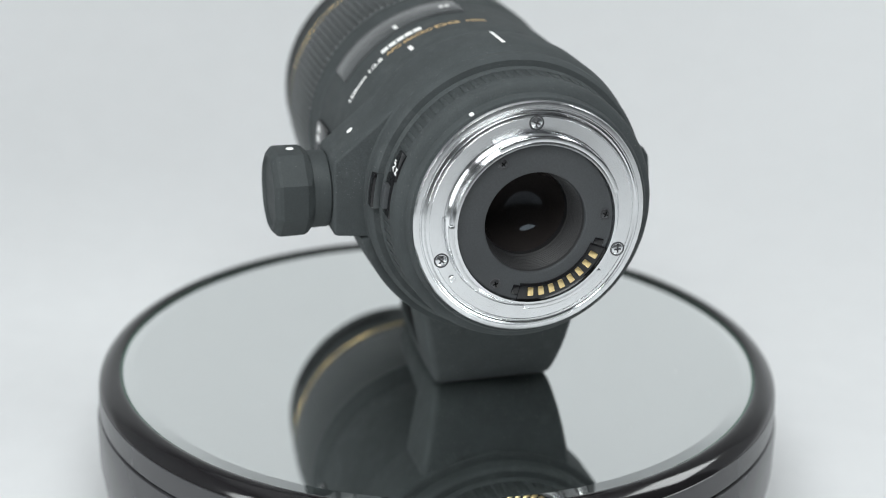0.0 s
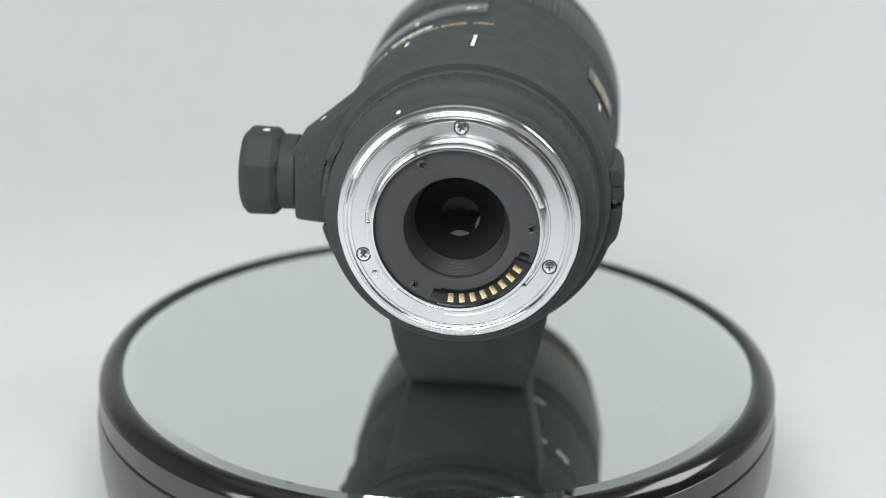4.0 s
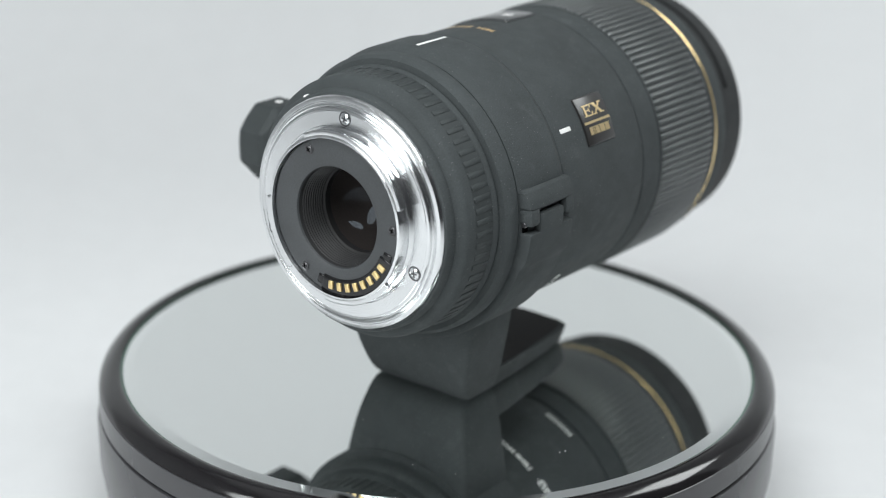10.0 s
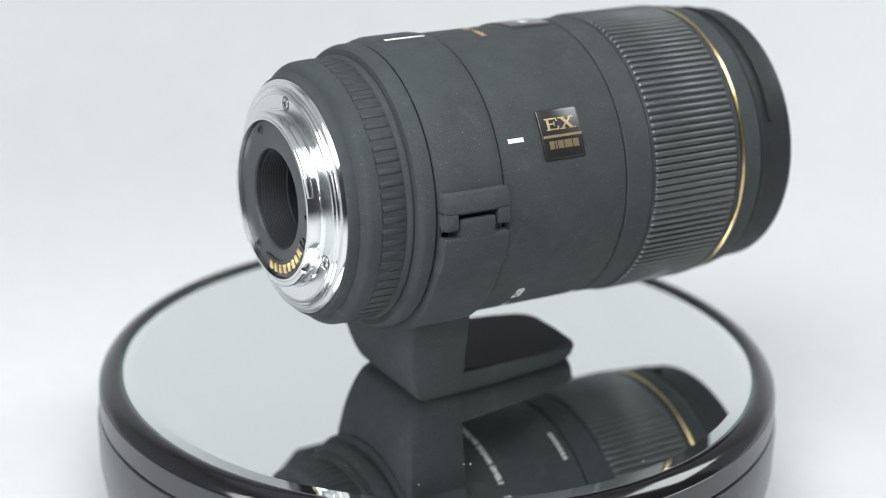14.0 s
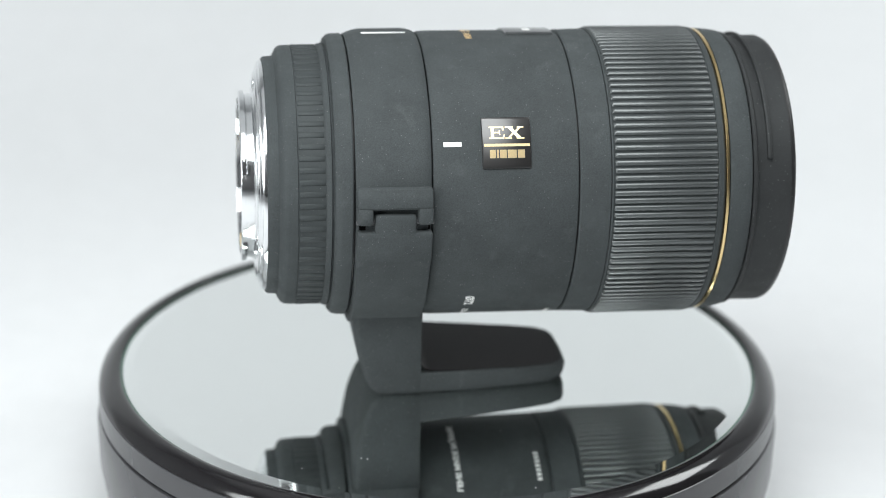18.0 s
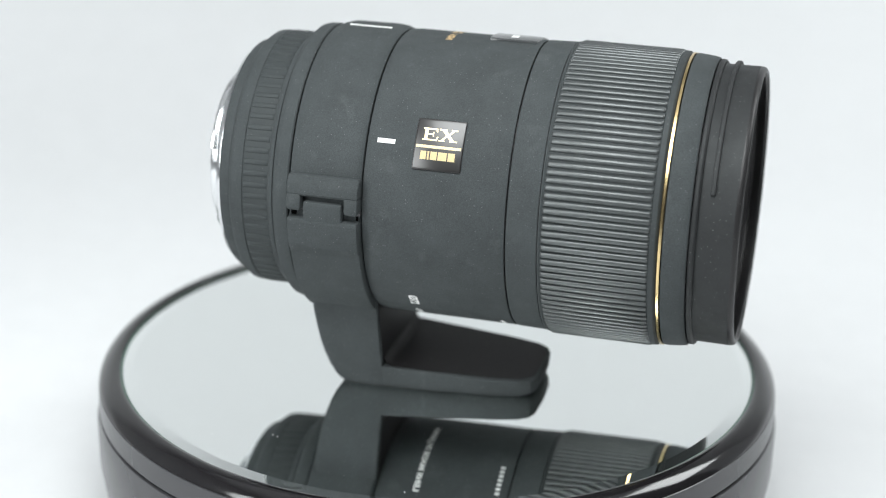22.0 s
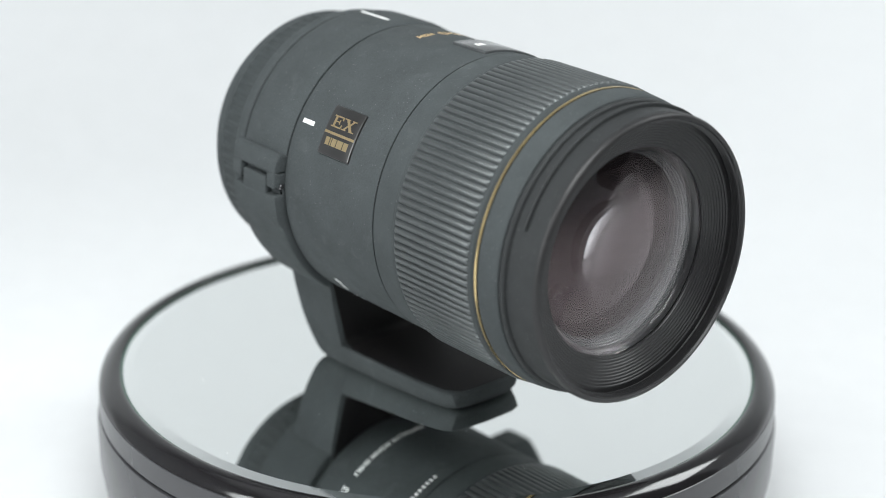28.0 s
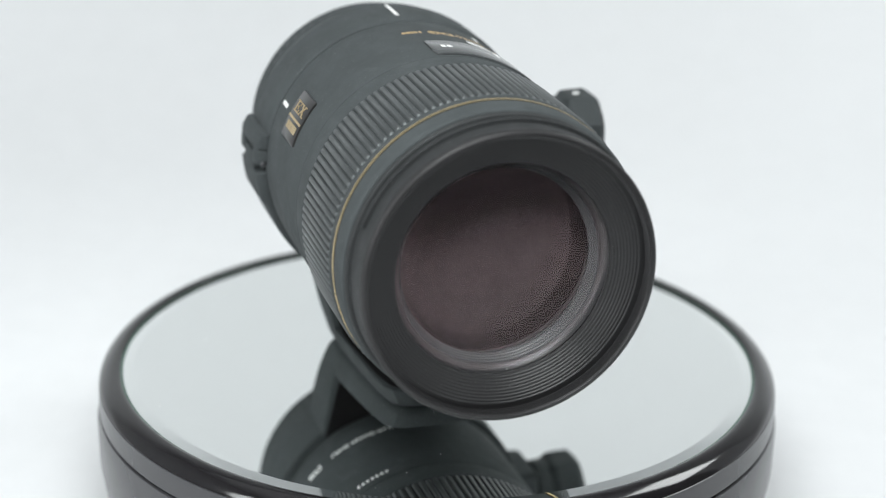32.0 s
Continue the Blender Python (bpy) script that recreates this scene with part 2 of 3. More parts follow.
slab("wall_front", -1.26, 1.26, -1.36, -1.302, -0.043, 1.46, DARK_WALL, "grey plain studio wall facing the booth", "wall")
slab("ceiling", -1.26, 1.26, -1.36, 0.75, 1.462, 1.5, PAPER, "plain white ceiling over the photo booth", "ceiling")

# ---------------------------------------------------------------- the turntable
table = thing("turntable", "round glossy black display turntable with a mirror top", "turntable")
platter = part("platter", lathe([(-2.8, 70), (-2.8, 91.4), (-0.9, 91.4), (-0.9, 93.5), (-3.75, 95.0), (-3.75, 97.0), (-4.0, 97.3), (-9.9, 97.6), (-10.15, 97.1), (-10.15, 70)], 192, axis="z"), SKIRT, table, "grey-black plastic rotating drum")
part("base", lathe([(-10.8, 60), (-10.8, 97.1), (-11.1, 97.7), (-14, 98.2), (-26, 98.0), (-36, 96.5), (-42, 94.5), (-44.6, 92.0), (-44.9, 60)], 192, axis="z"), SKIRT, table, "grey-black plastic drum")
part("rim", lathe([(-0.85, 91.3), (-0.35, 91.35), (-0.08, 91.8), (0.0, 92.6), (-0.2, 93.6), (-0.8, 94.8), (-1.7, 96.1), (-2.9, 97.0), (-3.55, 97.25), (-3.75, 97.1), (-3.75, 95), (-0.9, 93)], 192, axis="z"), RING, platter, "black lacquered rim")
mirror = part("mirror", lathe([(-0.45, 0.01), (-0.45, 87.5), (-1.05, 90.4), (-2.6, 90.4), (-2.6, 0.01)], 192, axis="z"), SILVER, platter, "silvered mirror disc with a bevelled edge", smooth=2)
part("glass_edge", lathe([(-1.05, 90.42), (-1.08, 91.25), (-2.6, 91.2), (-2.6, 90.42)], 192, axis="z"), EDGE_GLASS, platter, "green ground glass edge")

# specks of dust on the mirror
rng = random.Random(5)
specks = bmesh.new()
spots = [(-24.0, -64.6, 0.22), (-25.6, -64.0, 0.2), (17.1, -82.5, 0.18), (-40.9, -68.7, 0.15), (-56.5, -40.3, 0.13)]
for i in range(34):
    w, r = rng.uniform(0, 2 * math.pi), 86.0 * math.sqrt(rng.random())
    spots.append((r * math.cos(w), r * math.sin(w), rng.uniform(0.06, 0.13)))
for x, y, r in spots:
    ring_pts = [specks.verts.new((x + r * rng.uniform(0.7, 1.2) * math.cos(k * 1.05), y + r * rng.uniform(0.7, 1.2) * math.sin(k * 1.05), -0.44)) for k in range(6)]
    tip = specks.verts.new((x, y, -0.44 + r))
    for k in range(6):
        specks.faces.new((ring_pts[k], ring_pts[(k + 1) % 6], tip))
tagged(part("dust", specks, WHITE, platter, "pale specks of dust on the mirror"), kind="stuff")

# ---------------------------------------------------------------- the lens
lens = thing("macro_lens", "black crinkle-finish macro lens standing on its tripod foot", "camera lens")
BODY = pose(0, -9.48, 58.55, 0, 0.65, 0)      # optical axis over the table, in millimetres


def lp(name, bm, mat, label="", parent=None, smooth=35):
    return part(name, bm, mat, parent or lens, label, BODY, smooth)


def ring(profile, inner, seg=160):
    """A turned sleeve: the outer profile, closed by a bore."""
    return lathe([(profile[0][0], inner), *profile, (profile[-1][0], inner)], seg)


# rear barrel and the camera mount
lp("rear_barrel", ring([(-50.3, 31.0), (-50.2, 31.6), (-49.7, 32.0), (-47.4, 32.2), (-47.0, 33.0), (-46.4, 34.2), (-45.6, 34.8), (-45.0, 35.0), (-42.8, 35.1),
                        (-42.6, 34.85), (-35.6, 34.95), (-35.4, 35.2), (-34.7, 35.5), (-34.2, 35.6), (-33.9, 35.2), (-33.6, 35.2), (-33.4, 37.0), (-32.6, 37.8), (-31.6, 38.1),
                        (-29.2, 38.2), (-28.85, 37.9), (-28.75, 36.4)], 30), CRINKLE, "dark crinkle-painted rear barrel")
grip = lp("rear_grip", ring([(-42.55, 34.9), (-35.65, 35.0)], 33), RUBBER, "ribbed rubber band")


def ridge_mesh(x0, x1, wide, r0, r1, end=0.7):
    """One half-round rubber ridge lying along the barrel, at the top of it."""
    bm = bmesh.new()
    rows = []
    for x, k in ((x0, 0.0), (x0 + end * 0.4, 0.7), (x0 + end, 1.0), (x1 - end, 1.0), (x1 - end * 0.4, 0.7), (x1, 0.0)):
        row = []
        for i in range(9):
            w = math.pi * i / 8
            row.append(bm.verts.new((x, -wide / 2 * math.copysign(abs(math.cos(w)) ** 0.8, math.cos(w)), r0 + (r1 - r0) * k * math.sin(w) ** 0.62)))
        rows.append(row)
    for p, q in zip(rows, rows[1:]):
        for i in range(8):
            bm.faces.new((p[i], p[i + 1], q[i + 1], q[i]))
    return finish(bm, None, 80)


def rib_mesh(x0, x1, wide, r0, r1, end=0.5, top=0.3):
    """One raised rib lying along the barrel, at the top of it."""
    bm = bmesh.new()
    lo = [bm.verts.new(p) for p in ((x0, -wide / 2, r0), (x1, -wide / 2, r0), (x1, wide / 2, r0), (x0, wide / 2, r0))]
    w = wide * top
    hi = [bm.verts.new(p) for p in ((x0 + end, -w, r1), (x1 - end, -w, r1), (x1 - end, w, r1), (x0 + end, w, r1))]
    for i in range(4):
        j = (i + 1) % 4
        bm.faces.new((lo[i], lo[j], hi[j], hi[i]))
    bm.faces.new(hi)
    bmesh.ops.bevel(bm, geom=[e for e in bm.edges if e.verts[0] in hi and e.verts[1] in hi], offset=0.12, segments=1, affect="EDGES")
    return finish(bm, None, 60)


BODY_M = Matrix.Translation(BODY.translation * MM) @ BODY.to_3x3().to_4x4()


def ribs(name, me, mat, count, parent):
    me.materials.append(mat)
    for i in range(count):
        ob = new(name, me)
        ob.parent = parent
        ob.matrix_basis = BODY_M @ Matrix.Rotation(2 * math.pi * i / count, 4, "X")


mount = lp("mount", ring([(-50.2, 31.0), (-51.0, 30.9), (-51.4, 30.6), (-51.5, 29.9), (-51.5, 29.5), (-51.3, 29.3), (-51.3, 29.1), (-51.9, 28.9), (-52.1, 28.5), (-52.0, 28.2),
                          (-52.5, 28.0), (-52.6, 27.7), (-52.62, 27.3), (-52.52, 27.2), (-52.63, 27.1), (-52.68, 23.6), (-52.4, 23.3), (-52.4, 23.0), (-53.0, 22.6), (-53.3, 22.2), (-56.2, 21.9), (-56.6, 21.7), (-56.7, 21.3)], 21.0, 192), CHROME, "polished chrome bayonet mount")
for a0, a1 in ((18, 117), (177, 228), (263, 322)):
    lp("bayonet_tab", arc_block(-56.5, -55.1, a0, a1, 21.5, 23.0, 0.2), CHROME, parent=mount)


def screw(name, r, a, x, size, mat, slot, parent):
    """A round-headed screw, its head towards the rear; the shade of its cross slot and rim gap is dark colour."""
    y, z = at_angle(a)
    y, z = r * y, r * z
    bm = lathe([(x + 0.15, size * 0.98), (x - 0.15, size * 0.95), (x - 0.32, size * 0.7), (x - 0.36, 0.01)], 24, closed=False)
    bm.transform(Matrix.Translation((0, y, z)))
    ob = lp(name, bm, mat, parent=parent)
    # dark bars on the head paint the shaded cross slot
    cross = bmesh.new()
    for turn in (20, 110):
        b = box(x - 0.40, x - 0.30, -size * 0.62, size * 0.62, -size * 0.14, size * 0.14)
        b.transform(Matrix.Translation((0, y, z)) @ Matrix.Rotation(radians(turn + a), 4, "X"))
        me = bpy.data.meshes.new("tmp")
        b.to_mesh(me)
        b.free()
        cross.from_mesh(me)
        bpy.data.meshes.remove(me)
    lp("screw_slot_shade", cross, slot, parent=parent)
    # dark ring paints the shaded gap round the head
    seat = lathe([(x + 0.3, size * 1.32), (x - 0.03, size * 1.32), (x - 0.03, size * 1.04), (x + 0.3, size * 1.04)], 24)
    seat.transform(Matrix.Translation((0, y, z)))
    lp("screw_gap_shade", seat, STEEL, parent=parent)
    return ob


for a in (89.2, 200.9, 337.1):
    screw("screw", 25.6, a, -52.65, 1.5, CHROME, STEEL, mount)
for r, a, size in ((25.4, 214.0, 0.8), (23.3, 317.0, 0.5)):
    y, z = at_angle(a)
    pin = lathe([(-52.5, size), (-53.2, size), (-53.4, size * 0.8), (-53.4, 0.01)], 20, closed=False)
    pin.transform(Matrix.Translation((0, r * y, r * z)))
    lp("locating_pin", pin, CHROME, parent=mount)

# black rear plate with its bore, contacts and screws
rear_plate = lp("rear_plate", lathe([(-55.1, 21.0), (-55.5, 20.6), (-55.6, 13.9), (-55.4, 13.5), (-54.8, 13.3), (-54.4, 21.0)], 128), PLATE, "matt dark grey rear plate")
bore = [(-55.0, 13.4), (-53.8, 13.2)]
for i in range(9):
    x = -53.6 + i * 0.75
    bore += [(x, 13.38 - 0.12 * i), (x + 0.12, 13.1 - 0.12 * i), (x + 0.25, 12.98 - 0.12 * i), (x + 0.42, 12.98 - 0.12 * i), (x + 0.52, 13.1 - 0.12 * i), (x + 0.62, 13.36 - 0.12 * i)]
bore += [(-46.7, 11.9), (-46.5, 11.6), (-36.4, 11.6), (-36.4, 20), (-54.5, 20)]
lp("bore", lathe(bore, 128), BORE, "ridged bore, its shade darkened into the colour", rear_plate)
for a in (119.0, 236.3, 3.0):
    screw("plate_screw", 18.7, a, -55.6, 1.15, STEEL, DEEP, rear_plate)
hollow = [(-49.8 + math.sqrt(12.6 ** 2 - (11.5 * i / 16) ** 2), 11.5 * i / 16 + 0.01) for i in range(17)]
lp("rear_element", lathe(hollow + [(-44.4, 11.55), (-36.6, 11.55), (-36.6, 0.01)], 64, closed=False), REAR_GLASS, "coated hollow rear glass element", smooth=40)
block = lp("contact_block", arc_block(-56.0, -55.4, 257, 337, 16.3, 20.9, 0.25), GLOSSY, "black contact block", rear_plate)
for a0, a1 in ((251.5, 257.6), (336.4, 342.5)):
    lp("contact_stop", arc_block(-55.85, -55.4, a0, a1, 17.0, 19.6, 0.3, step=3), GLOSSY, "pointed end of the contact block", rear_plate)
for i in range(8):
    a = 264.5 + i * 8.8
    lp("contact", arc_block(-56.5, -55.8, a, a + 4.6, 17.2, 19.5, 0.2, step=4), CONTACT, parent=rear_plate)

# rear switch for the focus drive
switch = lp("focus_switch", arc_block(-44.4, -38.6, 152, 164, 30, 35.5, 0.3), GLOSSY, "glossy black switch plate")
lp("slot", arc_block(-43.0, -36.6, 163, 181, 33, 35.35, 0.3), GLOSSY, "black slot", switch)
lp("slider", arc_block(-41.4, -38.2, 167, 177, 34.5, 36.6, 0.3), PLATE, "grey switch slider", switch)
lp("switch_writing", ring_text("AF", -41.0, 161.5, 156.3, 1.7, 35.52), WHITE, "white letters", switch)
lp("switch_writing", ring_text("M", -43.7, 161.5, 158.6, 1.7, 35.52), WHITE, "white letter", switch)
lp("slot_frame", arc_block(-34.4, -30.8, 166, 180, 34, 38.05, 0.3), GLOSSY, "black slot frame", switch)
lp("slot_line", arc_block(-34.6, -34.3, 165.6, 180.4, 34, 37.3, 0.1), ALLOY, "bright edge of the slot frame", switch)
lp("slot_line", arc_block(-31.0, -30.7, 165.6, 180.4, 34, 38.35, 0.1), ALLOY, "bright edge of the slot frame", switch)
lp("mount_mark", arc_block(-50.0, -48.3, 118.2, 120.6, 31, 32.3, 0.4, step=1), WHITE, "white mount alignment dot")

# tripod collar, its hinge, foot and knob
collar = lp("tripod_collar", ring([(-28.45, 36.4), (-28.4, 37.9), (-27.5, 38.4), (-25.6, 39.05), (-24.0, 39.35), (-12.6, 39.45), (-11.0, 39.25), (-9.7, 38.8), (-9.15, 38.3), (-9.1, 36.4)], 35), CRINKLE, "crinkle-painted tripod collar")
lp("index_line", arc_block(-24.0, -12.2, 88.9, 90.3, 38.6, 39.52, 0.05, step=0.8), WHITE, "white index line", collar)
knuckle = arc_block(-28.3, -8.9, 5.2, 13.4, 36, lambda a: 41.7 - max(0.0, a - 9.0) * 0.25, 1.0, step=1)
arc_block(-28.3, -24.2, -0.4, 6.4, 36, 41.7, 0.9, knuckle)
arc_block(-12.8, -8.9, -0.4, 6.4, 36, 41.7, 0.9, knuckle)
lp("hinge_knuckle", knuckle, CRINKLE, parent=collar)
tab = arc_block(-23.8, -13.2, -16.0, 3.5, 36, 41.5, 0.9)
lp("hinge_tab", tab, CRINKLE, parent=collar)
# solid black filler: the shade in the hinge gap, put in as colour
lp("hinge_gap_shade", arc_block(-27.6, -9.5, -6.5, 6.0, 36, 38.9, 0.1), DEEP, "black block that paints the hinge gap's shade", collar)


def strap_radius(a):
    """Thick at the hinge, stepping down below it."""
    k = min(max((a + 19.0) / 5.0, 0.0), 1.0)
    return 40.4 + 1.15 * k * k * (3 - 2 * k)


lp("lower_strap", arc_block(-28.1, -9.05, -164, -3.2, 36, strap_radius, 0.6), CRINKLE, parent=collar)
pin = lathe([(-28.42, 0.01), (-28.42, 0.6), (-28.2, 0.8), (-8.8, 0.8), (-8.6, 0.6), (-8.6, 0.01)], 20, closed=False)
pin.transform(Matrix.Translation((0, -39.2, 0.1)))
lp("hinge_pin", pin, STEEL, "steel hinge pin", collar)
lp("clamp_boss", prism([(26, 27.0), (30.0, 24.2), (45.8, 11.0), (46.2, 10.2), (46.2, -9.0), (45.4, -9.8), (36.0, -10.6), (30.0, -12.0)], -27.6, -9.0, 0.9), CRINKLE, "block of the clamping screw", collar)
dot = lathe([(0, 0.01), (0.12, 0.01), (0.12, 0.95), (0, 1.0)], 20, axis="z")
dot.transform(Matrix.Translation((-17.9, 39.75, 16.2)) @ Matrix.Rotation(radians(-40), 4, "X"))
lp("collar_mark", dot, WHITE, "white dot", collar)


FOOT_LEVELS = [(-26.0, 22.6, -27.9, -9.0), (-33.0, 22.2, -27.8, -9.0), (-37.0, 21.6, -27.5, -9.0), (-41.0, 20.9, -27.0, -8.9), (-46.0, 19.9, -26.2, -8.8), (-50.0, 19.0, -25.2, -8.7),
               (-54.0, 17.9, -23.9, -8.7), (-56.5, 17.2, -22.7, -8.7), (-57.9, 16.75, -21.6, -8.7), (-58.8, 16.2, -20.6, -8.8), (-59.4, 15.5, -19.8, -8.9)]


def foot_width(z):
    """Half the pillar's width at a height."""
    for (z0, w0, *_), (z1, w1, *_) in zip(FOOT_LEVELS, FOOT_LEVELS[1:]):
        if z1 <= z <= z0:
            return w1 + (w0 - w1) * (z - z1) / (z0 - z1)
    return FOOT_LEVELS[-1][1]


def foot():
    """The pillar: rounded towards the mount, sharp where it meets the plate."""
    def outline(z, w, a, b):
        c = 0.5 if z > -50 else 0.03
        half = [(b, 0), (b, w - c), (b - 0.3 * c, w - 0.3 * c), (b - c, w)]
        half += [(a + 1.8 - 1.8 * math.sin(radians(k)), w - 1.8 + 1.8 * math.cos(radians(k))) for k in (0, 22, 45, 68, 90)]
        return half + [(a, 0)] + [(x, -y) for x, y in half[:0:-1]]
    return loft([[(x, y, z) for x, y in outline(z, w, a, b)] for z, w, a, b in FOOT_LEVELS])


def plate_outline(z, grow=0.0, drop=1.8):
    """The plate's outline: as wide as the pillar where they meet, its end corners cut off; the top falls by drop towards the end."""
    pts = [(-14.0, 0.02), (-8.6, 0.02), (8.0, 1.05), (22.0, 2.6), (29.0, 4.0), (32.2, 5.8), (33.4, 8.6)]
    out = []
    for x, inset in pts:
        fall = drop * (x + 8.6) / 42 if x > -8.6 else 0.0
        w = foot_width(z) if drop == 0 else foot_width(z) + 0.25 * fall - 0.6 * max(0.0, x + 8.6) / 42
        out.append((x + (grow if x > 30 else 0), w - inset + (grow if x > -8 and drop else 0), z - fall))
    tip = (33.8 + grow, 0, out[-1][2])
    return out + [tip] + [(x, -y, zz) for x, y, zz in out[::-1]]


def foot_plate():
    return loft([plate_outline(-59.38, -1.5, 0), plate_outline(-59.0, -1.0, 0), plate_outline(-58.0, -0.2, 0), plate_outline(-57.2, 0, 0),
                 plate_outline(-52.5), plate_outline(-52.15, -0.25), plate_outline(-51.95, -0.7)])


def foot_black_sheet():
    """Smooth near-black sheet, darker than the paint: down the pillar's face, round the inner corner and along the
    plate.
    """
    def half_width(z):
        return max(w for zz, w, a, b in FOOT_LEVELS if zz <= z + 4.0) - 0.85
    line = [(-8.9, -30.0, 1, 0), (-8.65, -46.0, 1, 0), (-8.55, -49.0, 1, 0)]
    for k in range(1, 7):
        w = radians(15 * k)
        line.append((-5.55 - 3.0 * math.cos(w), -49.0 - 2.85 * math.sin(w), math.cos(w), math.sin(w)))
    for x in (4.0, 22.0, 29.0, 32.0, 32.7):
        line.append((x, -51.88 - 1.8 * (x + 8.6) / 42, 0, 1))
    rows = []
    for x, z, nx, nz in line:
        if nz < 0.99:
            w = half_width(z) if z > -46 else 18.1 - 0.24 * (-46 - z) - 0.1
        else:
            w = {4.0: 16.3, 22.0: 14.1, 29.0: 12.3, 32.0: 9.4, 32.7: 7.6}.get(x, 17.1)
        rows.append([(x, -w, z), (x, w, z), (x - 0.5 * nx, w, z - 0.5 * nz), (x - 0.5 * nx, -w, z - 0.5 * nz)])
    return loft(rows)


FLAT = pose(0, -10.3, 59.0)
foot_part = part("foot", foot(), CRINKLE, lens, "crinkle-painted pillar of the tripod foot", FLAT, 25)
part("foot_plate", foot_plate(), CRINKLE, foot_part, "long tapering foot plate", FLAT, 25)
part("foot_black_sheet", foot_black_sheet(), BLACK_SHEET, foot_part, "smooth matt black inner face", FLAT, 25)


def knob_body():
    """An eight-sided hand knob on the y axis."""
    rows = []
    for y, r, sharp in ((51.0, 10.2, 0.0), (51.2, 10.6, 0.2), (51.9, 11.8, 1.0), (53.0, 12.35, 1.0), (59.4, 12.5, 1.0), (60.3, 12.1, 1.0), (61.4, 10.7, 0.6), (61.6, 9.6, 0.1), (60.9, 9.0, 0.0), (60.7, 8.3, 0.0), (60.8, 0.01, 0.0)):
        row = []
        for i in range(96):
            w = 2 * math.pi * i / 96
            d = (w + math.pi / 8) % (math.pi / 4) - math.pi / 8
            k = 1 + sharp * (min(0.905 / math.cos(d), 0.972) - 1.0)
            row.append((r * k * math.sin(w), y, r * k * math.cos(w)))
        rows.append(row)
    return loft(rows)


KNOB = BODY @ Matrix.Translation((-17.0, 0, 0.5))
knob = part("knob", knob_body(), RUBBER, lens, "faceted black clamping knob", KNOB, 14)
flange = lathe([(46.3, 0.01), (46.3, 9.8), (46.7, 10.2), (50.3, 10.3), (51.2, 10.1), (51.2, 0.01)], 64, closed=False)
flange.transform(Matrix.Rotation(radians(90), 4, "Z"))
part("knob_flange", flange, RUBBER, knob, "", KNOB)
dot = lathe([(0, 0.01), (0.15, 0.01), (0.15, 1.0), (0, 1.05)], 20, axis="z")
part("knob_mark", dot, WHITE, knob, "white dot", KNOB @ Matrix.Translation((0.4, 55.6, 11.30)))

# main barrel
barrel = lp("main_barrel", ring([(-8.75, 36.4), (-8.7, 38.1), (-8.3, 38.45), (-6.6, 38.65), (-5.4, 38.7), (28.5, 38.75), (28.9, 38.55), (29.0, 37.4)], 33, 192), CRINKLE, "dark crinkle-painted barrel")
R_B = 38.72
lp("focus_index", arc_block(-6.0, -1.3, 28.0, 29.8, 38.5, R_B + 0.08, 0.05, step=0.6), WHITE, "white dash", barrel)
lp("top_index", arc_block(-4.4, -0.5, 118.9, 120.6, 38.5, R_B + 0.08, 0.05, step=0.6), WHITE, "white dash", barrel)
lp("focal_length_writing", ring_text("150mm 1:2.8", 3.6, 153.3, 131.0, 2.25, R_B), WHITE, "white lettering", barrel)
lp("series_writing", ring_text("APO MACRO", 3.4, 129.0, 107.0, 1.9, R_B), GOLD_PAINT, "gold lettering", barrel)
lp("series_writing", ring_text("DG", 3.4, 105.8, 95.4, 2.4, R_B), GOLD_PAINT, "gold lettering", barrel)
lp("series_writing", ring_text("HSM", 3.6, 92.4, 84.4, 1.7, R_B), GOLD_PAINT, "gold lettering", barrel)
lp("maker_mark", ring_bars(7.2, 9.9, 129.6, 109.8, 5, R_B, 0.14), WHITE, "white maker mark as plain bars", barrel)
lp("filter_size_writing", ring_text("\u00d872", 2.0, -39.6, -47.6, 2.2, R_B), WHITE, "white lettering", barrel)
lp("origin_writing", ring_text("LENS MADE IN JAPAN", 2.2, -53.5, -93.0, 1.5, R_B), WHITE, "white lettering", barrel)
lp("serial_bars", ring_bars(25.2, 26.5, -56.5, -72.0, 7, R_B, 0.42), WHITE, "white serial marks as plain bars", barrel)
window = lp("distance_window", arc_block(14.8, 27.8, 88.6, 149.0, 37.5, 39.35, 0.5), SMOKE, "glossy grey distance scale window")
lp("scale_mark", arc_block(15.6, 19.0, 117.6, 119.0, 39.0, 39.42, 0, step=1), WHITE, "white scale index", window)
lp("scale_mark", ring_bars(20.0, 22.0, 93.0, 98.0, 2, 39.35, 0.3), WHITE, "white scale figures as bars", window)
limiter = lp("focus_limiter", arc_block(12.5, 26.0, 170, 190, 37, 39.8, 0.5), GLOSSY, "glossy black limiter switch plate")
lp("slider", arc_block(17.0, 20.6, 178, 185, 39, 41.2, 0.4), PLATE, "grey slider", limiter)
lp("switch_writing", ring_bars(21.6, 24.6, 172, 184, 3, 39.8, 0.4), WHITE, "white marks as bars", limiter)
badge = lp("badge", arc_block(3.9, 16.6, 19.4, 39.2, 38, R_B + 0.6, 0.42, step=1), BADGE, "glossy black badge with gold emblem")
R_E = R_B + 0.61


